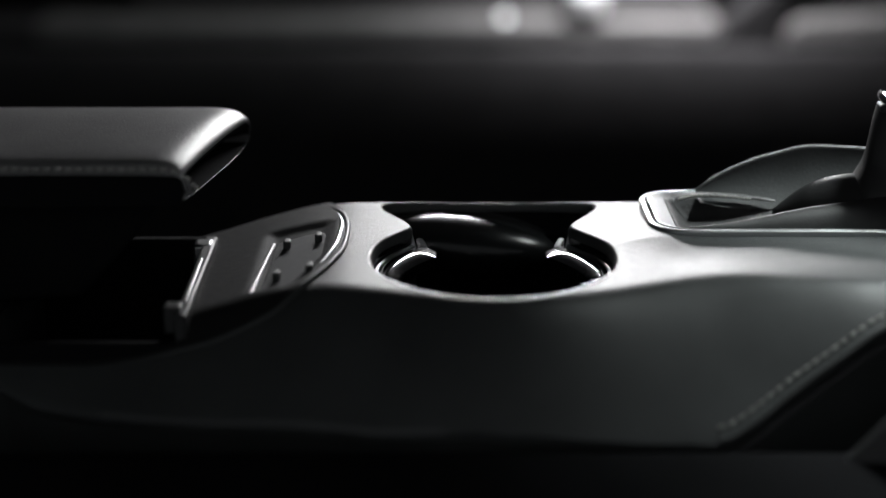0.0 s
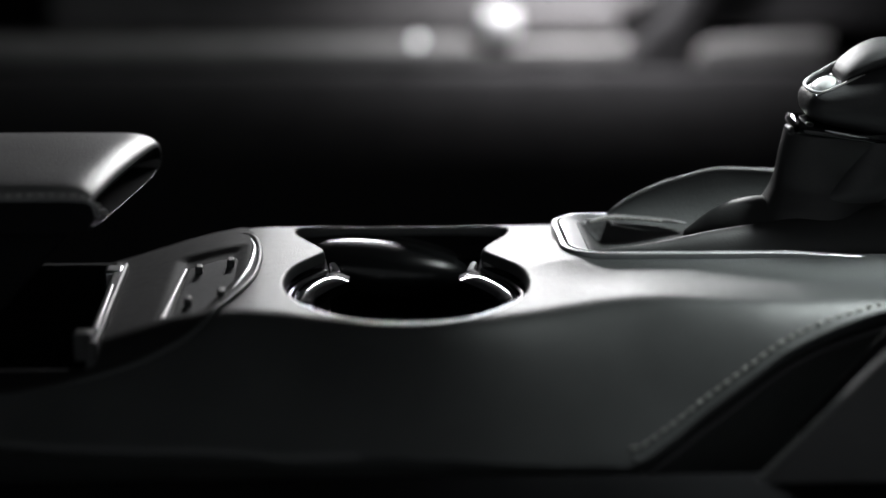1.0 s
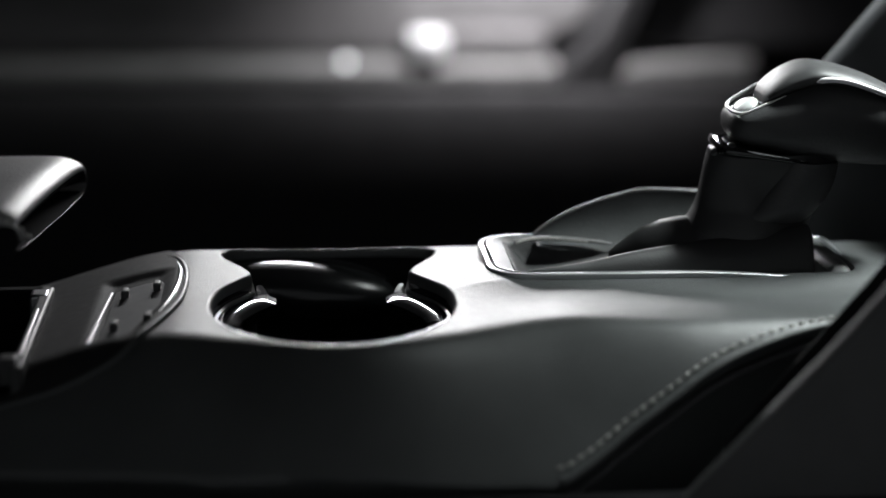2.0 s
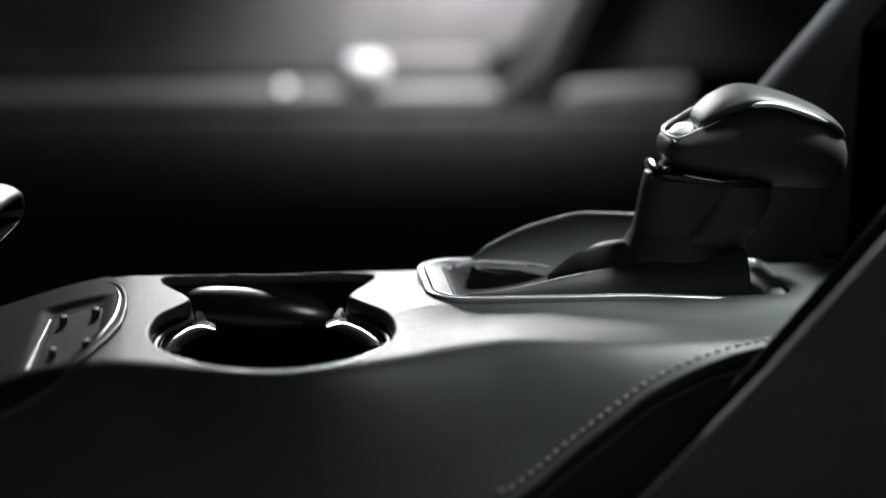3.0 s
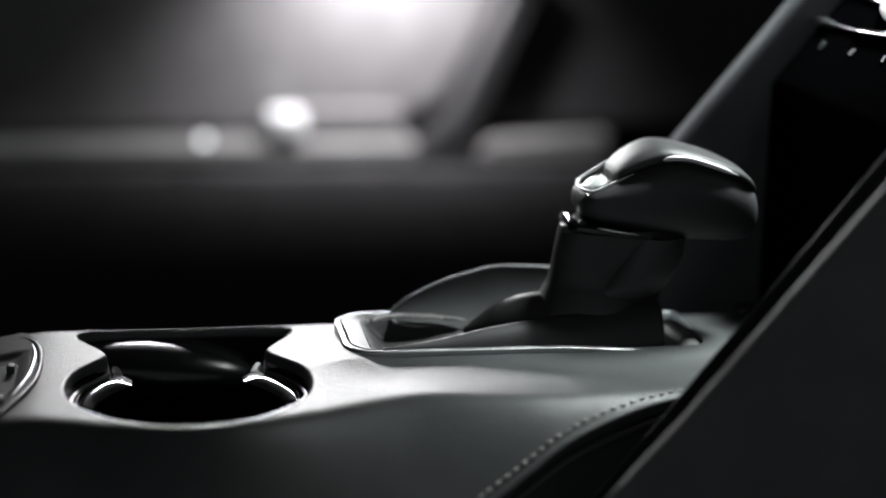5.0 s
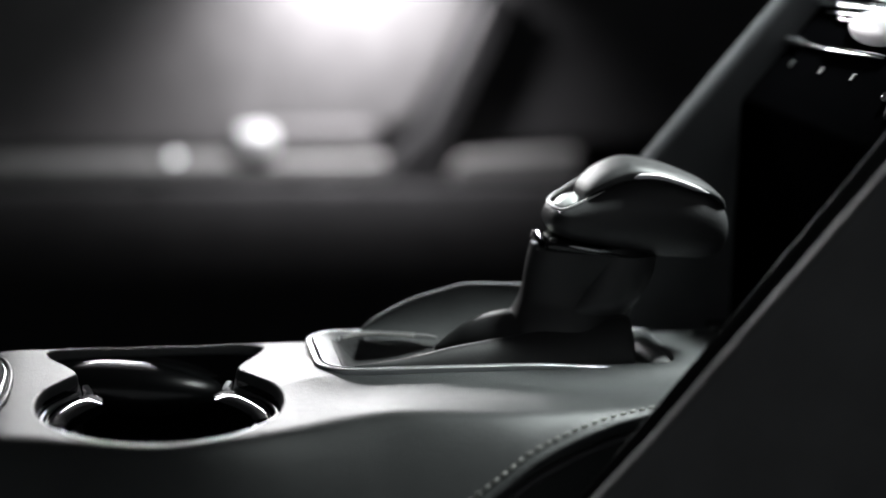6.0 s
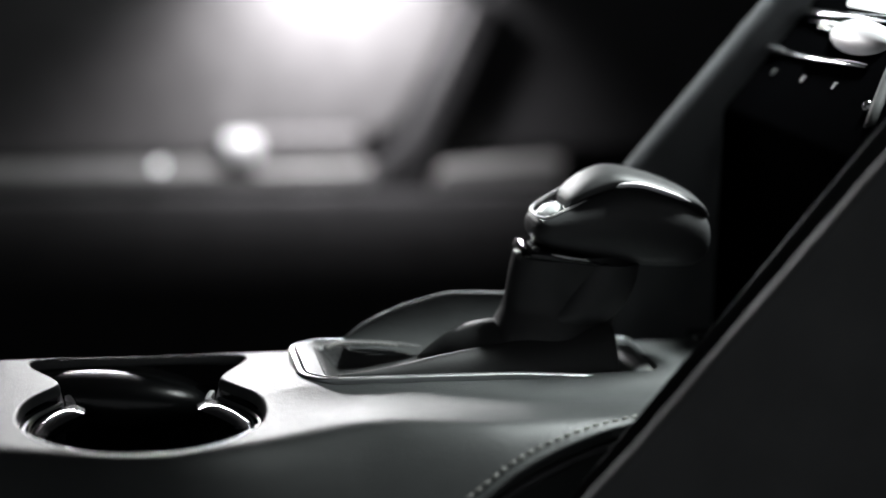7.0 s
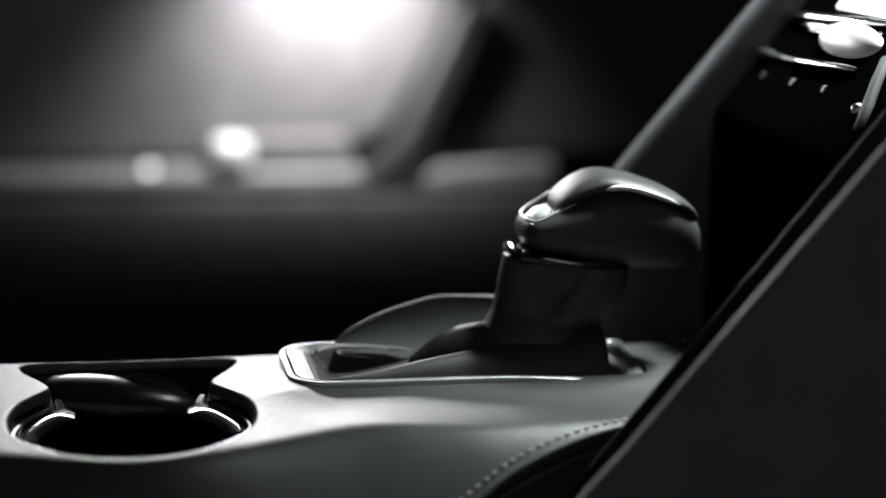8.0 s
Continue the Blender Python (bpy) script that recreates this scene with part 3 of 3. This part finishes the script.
spart("screen", prism([(face_at(0.1538) - 0.002, 0.1538), (face_at(0.1538), 0.152), (face_at(0.205), 0.205), (face_at(0.205) - 0.003, 0.207)], "y", -0.055, 0.060), SCREEN, "lit display glass", 0.0006)

# ---- gear selector ----
CY = 0.038
HERE = (0.19, CY, 0.004)
shifter = thing("gear_selector", "automatic gear selector with leather gaiter in a satin surround", "gear lever", HERE)


def gpart(name, bm, mat, label="", w=0.0, seg=3):
    ob = on(part(name, bm, mat, shifter, label), HERE)
    return bevelled(ob, w, seg) if w else ob


def surround(x0, x1, y0, y1, rl, rr):
    pts = rounded(x0, x1, y0, y1, (rr, rl, rl, rr), 8)
    out = []
    for i, p in enumerate(pts):
        out.append(p)
        if i % 9 == 8:
            q = pts[(i + 1) % len(pts)]
            out += [(p[0] + (q[0] - p[0]) * k / 15, p[1] + (q[1] - p[1]) * k / 15) for k in range(1, 15)]
    return out


def front_sink(x):
    return 0.0030 * smooth((x - 0.165) / 0.06)


gpart("bezel", ring_plate(surround(0.0828, 0.2385, 0.0062, 0.0690, 0.016, 0.003), surround(0.0852, 0.2365, 0.0080, 0.0670, 0.0140, 0.002), -0.006, 0.0054, 0.0060, front_sink), SATIN, "thin satin outer bezel", 0.0006)
gpart("surround", ring_plate(surround(0.0862, 0.2358, 0.0087, 0.0664, 0.0130, 0.002), surround(0.0955, 0.2345, 0.0100, 0.0620, 0.0090, 0.002), -0.006, 0.0063, 0.0040, front_sink), SATIN, "satin metal gaiter surround", 0.0008)
gpart("base_plate", prism(surround(0.150, 0.2342, 0.0103, 0.0617, 0.004, 0.002), "z", -0.022, 0.0030), CONSOLE, "grey plate under the gaiter", 0.0008)
# a chamfered lid closes the plate in front of the lever
gpart("front_lid", loft([[(x, y, 0.0030) for x, y in rounded(0.2235, 0.2335, 0.0120, 0.0600, 0.002)], [(x, y, 0.0052) for x, y in rounded(0.2250, 0.2320, 0.0140, 0.0580, 0.002)]]), CONSOLE, "chamfered grey lid before the lever")


def sections(stations, power=2.5, n=40, cy=CY):
    """A soft body along x. Each station: x, top, bottom, half width."""
    p = spline([(x, t, b) for x, t, b, h in stations], 44)
    hs = spline([(h, 0, 0) for x, t, b, h in stations], 44)
    rings = []
    for q, h in zip(p, hs):
        mid, half = (q.y + q.z) / 2, (q.y - q.z) / 2
        ring = []
        for i in range(n):
            a = 2 * math.pi * i / n
            c, d = math.cos(a), math.sin(a)
            ring.append((q.x, cy + h.x * math.copysign(abs(c) ** (2 / power), c), mid + half * math.copysign(abs(d) ** (2 / power), d)))
        rings.append(ring)
    return loft(rings)


grip = [(0.1830, 0.0626, 0.0592, 0.0060), (0.1840, 0.0654, 0.0564, 0.0110), (0.1868, 0.0678, 0.0542, 0.0148), (0.1918, 0.0700, 0.0520, 0.0172), (0.2018, 0.0746, 0.0497, 0.0194), (0.2118, 0.0789, 0.0476, 0.0205), (0.2207, 0.0816, 0.0458, 0.0210), (0.2307, 0.0812, 0.0444, 0.0210), (0.2407, 0.0786, 0.0438, 0.0205), (0.2497, 0.0746, 0.0434, 0.0192), (0.2557, 0.0702, 0.0446, 0.0172), (0.2589, 0.0654, 0.0484, 0.0140), (0.2603, 0.0604, 0.0542, 0.0070)]
cut(gpart("knob", sections(grip), LEATHER, "black leather grip"), [prism([(0.1860, 0.0640), (0.2075, 0.0746), (0.2075, 0.100), (0.178, 0.100), (0.1844, 0.0682)], "y", CY - 0.0118, CY + 0.0118)])
lid_line = [(0.1967, 0.0732, 0.0687, 0.0080), (0.1984, 0.0759, 0.0702, 0.0118), (0.2012, 0.0787, 0.0717, 0.0138), (0.2057, 0.0822, 0.0737, 0.0152), (0.2112, 0.0849, 0.0757, 0.0164), (0.2165, 0.0862, 0.0772, 0.0174), (0.2235, 0.0857, 0.0772, 0.0180), (0.2362, 0.0825, 0.0747, 0.0180), (0.2490, 0.0773, 0.0702, 0.0172), (0.2554, 0.0725, 0.0672, 0.0155), (0.2587, 0.0679, 0.0647, 0.0110)]
gpart("cap", sections(lid_line, 2.3), CAP, "smooth satin black top cap")
gpart("strip", tube(spline([(0.2155, CY - 0.0176, 0.0806), (0.2200, CY - 0.0184, 0.0816), (0.2270, CY - 0.0186, 0.0811), (0.2370, CY - 0.0184, 0.0781), (0.2485, CY - 0.0172, 0.0737)], 28), [0.0011 * smooth(min(i + 1, 28 - i) / 5) + 0.0001 for i in range(28)]), STRIP, "chrome strip along the knob")
# a cradle in the grip with a bright rim, a dark floor and a small white button
u_rim = [(x + 0.0018, CY + y, z - 0.0006) for x, y, z in ((0.2030, -0.0122, 0.0748), (0.1940, -0.0122, 0.0706), (0.1868, -0.0118, 0.0674), (0.1838, -0.0085, 0.0670), (0.1829, 0, 0.0670), (0.1838, 0.0085, 0.0672), (0.1868, 0.0118, 0.0690), (0.1940, 0.0122, 0.0732), (0.1985, 0.0122, 0.0762))]
gpart("cradle_rim", tube(spline(u_rim, 48), [0.0006 * smooth(min(i + 1, 48 - i) / 5) + 0.0001 for i in range(48)]), STRIP, "thin bright rim of the cradle")
gpart("cradle_floor", prism([(0.1864, 0.0642), (0.2072, 0.0744), (0.2068, 0.0752), (0.1860, 0.0650)], "y", CY - 0.0116, CY + 0.0116), GLOSS, "glossy black cradle floor")
bm = bmesh.new()
bmesh.ops.create_uvsphere(bm, u_segments=24, v_segments=12, radius=1, matrix=Matrix.Translation((0.1912, CY - 0.001, 0.0681)) @ Matrix.Rotation(radians(-26), 4, "Y") @ Matrix.Diagonal((0.0052, 0.0085, 0.0022, 1)))
gpart("release_button", bm, BUTTON, "small white release button")
gpart("collar", sections([(0.1785, 0.0525, 0.0490, 0.0090), (0.1805, 0.0545, 0.0480, 0.0140), (0.1870, 0.0545, 0.0470, 0.0160), (0.2000, 0.0520, 0.0460, 0.0170), (0.2120, 0.0495, 0.0445, 0.0165), (0.2220, 0.0470, 0.0430, 0.0130)], 2.4), GLOSS, "glossy black collar under the grip")
gpart("collar_line", tube(spline([(0.1890, CY - 0.0166, 0.0522), (0.1970, CY - 0.0176, 0.0508), (0.2070, CY - 0.0178, 0.0492)], 20), [0.0006 * smooth(min(i + 1, 20 - i) / 6) + 0.0001 for i in range(20)]), CHROME, "thin chrome collar line")
for x, y, z, r in ((0.1792, CY - 0.0040, 0.0490, 0.0028), (0.1838, CY - 0.0110, 0.0525, 0.0024)):
    bm = bmesh.new()
    bmesh.ops.create_uvsphere(bm, u_segments=18, v_segments=10, radius=1, matrix=Matrix.Translation((x, y, z)) @ Matrix.Rotation(radians(25), 4, "Y") @ Matrix.Diagonal((r, r * 1.3, r * 0.8, 1)))
    gpart("collar_end", bm, LEATHER, "glossy rounded collar end")


def boot(levels, power=2.3, n=56, cy=CY):
    """A draped leather boot built up in level rings. Each level: z, left x, right x, near half width, far half width."""
    rings = []
    zs = spline([(z, a, b) for z, a, b, c, d in levels], 40)
    ws = spline([(c, d, 0) for z, a, b, c, d in levels], 40)
    for q, w in zip(zs, ws):
        mid, half = (q.y + q.z) / 2, (q.z - q.y) / 2
        ring = []
        for i in range(n):
            a = 2 * math.pi * i / n
            c, d = math.cos(a), math.sin(a)
            x = mid + half * math.copysign(abs(c) ** (2 / power), c)
            crease = 1 + 0.05 * math.sin(5 * a + q.x * 160) * smooth((0.044 - q.x) / 0.02)
            ring.append((x, cy + (w.x if d < 0 else w.y) * crease * math.copysign(abs(d) ** (2 / power), d), q.x))
        rings.append(ring)
    return loft(rings)


gpart("neck", boot([(0.0500, 0.1768, 0.2318, 0.0165, 0.0160), (0.0450, 0.1757, 0.2318, 0.0160, 0.0155), (0.0400, 0.1748, 0.2308, 0.0150, 0.0150), (0.0330, 0.1738, 0.2280, 0.0142, 0.0145), (0.0270, 0.1724, 0.2245, 0.0146, 0.0150), (0.0220, 0.1700, 0.2218, 0.0165, 0.0160), (0.0150, 0.1660, 0.2200, 0.0190, 0.0170), (0.0060, 0.1640, 0.2205, 0.0200, 0.0180), (0.0010, 0.1640, 0.2205, 0.0200, 0.0180)]), NECK, "leather wrapped lever neck")


# a fold of the leather swoops from the gaiter up the near side of the neck
low_side = spline([(0.1640, 0, 0.0115), (0.1740, 0, 0.0165), (0.1840, 0, 0.0215), (0.1930, 0, 0.0275), (0.2000, 0, 0.0355), (0.2060, 0, 0.0470)], 40)
high_side = spline([(0.1960, 0, 0.0120), (0.2080, 0, 0.0170), (0.2180, 0, 0.0240), (0.2235, 0, 0.0310), (0.2270, 0, 0.0390), (0.2280, 0, 0.0465)], 40)
rings = []
for i, (p, q) in enumerate(zip(low_side, high_side)):
    ring = [p.lerp(q, k / 12) + Vector((0, CY - 0.0105 - 0.0085 * smooth(i / 22) * math.sin(math.pi * (0.06 + 0.88 * k / 12)) ** 0.6, 0)) for k in range(13)]
    rings.append(ring + [v + Vector((0, 0.004, 0)) for v in reversed(ring)])
gpart("neck_fold", loft(rings), LEATHER, "leather fold swooping up the lever neck")


def ridge(stations, power, n=28):
    """A leather fold along x. Each station: x, crest height, foot height, middle y, half width."""
    p = spline([(x, t, b) for x, t, b, y, h in stations], 60)
    w = spline([(y, h, 0) for x, t, b, y, h in stations], 60)
    rings = []
    for q, v in zip(p, w):
        ring = []
        for i in range(n + 1):
            a = math.pi * i / n
            c, d = math.cos(a), math.sin(a)
            ring.append((q.x, v.x - v.y * math.copysign(abs(c) ** (2 / power), c), q.z + (q.y - q.z) * d ** (2 / power)))
        rings.append(ring)
    return loft(rings)


# two long folds sweep up from the rear of the surround to the neck
gpart("gaiter_fold", ridge([(0.1380, 0.0045, 0.0005, 0.044, 0.003), (0.1440, 0.0098, 0.0005, 0.043, 0.008), (0.1500, 0.0148, 0.0005, 0.041, 0.011), (0.1575, 0.0186, 0.0005, 0.039, 0.014), (0.1650, 0.0204, 0.0005, 0.038, 0.016), (0.1740, 0.0214, 0.0005, 0.038, 0.0175), (0.1860, 0.0250, 0.0005, 0.038, 0.0170), (0.1960, 0.0310, 0.0005, 0.038, 0.0140)], 1.9), NECK, "soft leather gaiter fold")
gpart("gaiter_fold", ridge([(0.0985, 0.0058, 0.0020, 0.0118, 0.0014), (0.1120, 0.0066, 0.0020, 0.0140, 0.0030), (0.1250, 0.0080, 0.0015, 0.0165, 0.0050), (0.1400, 0.0105, 0.0010, 0.0190, 0.0075), (0.1550, 0.0126, 0.0010, 0.0205, 0.0092), (0.1720, 0.0146, 0.0010, 0.0218, 0.0104), (0.1910, 0.0170, 0.0010, 0.0225, 0.0112), (0.2080, 0.0198, 0.0010, 0.0230, 0.0116), (0.2150, 0.0208, 0.0010, 0.0230, 0.0116), (0.2172, 0.0196, 0.0010, 0.0230, 0.0112), (0.2178, 0.0160, 0.0010, 0.0230, 0.0100)], 1.7), NECK, "long soft leather gaiter fold")


def leaf(top, bottom, y_top, y_bottom, thick, n=48):
    """A standing sheet of leather between two edges, with thickness."""
    a, b = spline([(x, y_top, z) for x, z in top], n), spline([(x, y_bottom, z) for x, z in bottom], n)
    rings = []
    for p, q in zip(a, b):
        ring = [p.lerp(q, k / 8) + Vector((0, thick * 2.2 * math.sin(math.pi * k / 8), 0)) for k in range(9)]
        rings.append(ring + [v + Vector((0, thick, 0)) for v in reversed(ring)])
    return loft(rings)


crest = [(0.1078, 0.0066), (0.1184, 0.0137), (0.1308, 0.0195), (0.1433, 0.0233), (0.1541, 0.0258), (0.1686, 0.0256), (0.1800, 0.0250)]
gpart("gaiter_back", leaf(crest, [(0.1085, 0.0050), (0.118, 0.0030), (0.130, 0.0020), (0.142, 0.0020), (0.153, 0.0020), (0.165, 0.0020), (0.180, 0.0020)], 0.0640, 0.0515, 0.0012), CONSOLE, "raised back leaf of the leather gaiter")
gpart("gaiter_rim", tube(spline([(x, 0.0645, z) for x, z in crest], 48), [0.0007 * smooth(min(i + 1, 52 - i) / 6) + 0.0001 for i in range(48)]), ARM, "rolled rim of the back leaf")

# a hollow of grained leather at the rear of the surround
bm = bmesh.new()
rows = []
for i in range(33):
    x = 0.0935 + 0.0640 * i / 32
    row = []
    for k in range(25):
        y = 0.0095 + 0.0530 * k / 24
        edge = min(smooth((x - 0.0935) / 0.011), smooth((y - 0.0095) / 0.012), smooth((0.0625 - y) / 0.010))
        row.append(bm.verts.new((x, y, 0.0040 - 0.0085 * edge + 0.0060 * smooth((x - 0.110) / 0.04) * edge)))
    rows.append(row)
for a, e in zip(rows, rows[1:]):
    for k in range(24):
        bm.faces.new((a[k], a[k + 1], e[k + 1], e[k]))
hollow = gpart("gaiter_hollow", bm, HOLLOW, "grained leather hollow of the gaiter")
thick = hollow.modifiers.new("thick", "SOLIDIFY")
thick.thickness, thick.offset = 0.0010, -1
hem = spline([(0.0985, 0.0500, 0.0072), (0.1060, 0.0530, 0.0080), (0.1180, 0.0540, 0.0076), (0.1300, 0.0530, 0.0066), (0.1400, 0.0510, 0.0056)], 40)
gpart("gaiter_hem", tube(hem, [0.0008 * smooth(min(i + 1, 42 - i) / 8) + 0.0001 for i in range(40)], squash=0.7), ARM, "stitched hem of the gaiter")
for i in range(2, 30, 2):
    stitch(shifter, HERE, hem[i] + Vector((0, -0.0011, -0.0004)), (hem[i + 1] - hem[i]).normalized())

# recessed push button on the console's top in front of the gaiter
b = thing("push_button", "small black push button let into the console", "button", (0.272, 0.058, 0.0048))
bevelled(part("button_cap", prism(rounded(-0.008, 0.008, -0.006, 0.006, 0.003), "z", -0.001, 0.0022), GLOSS, b), 0.0006)
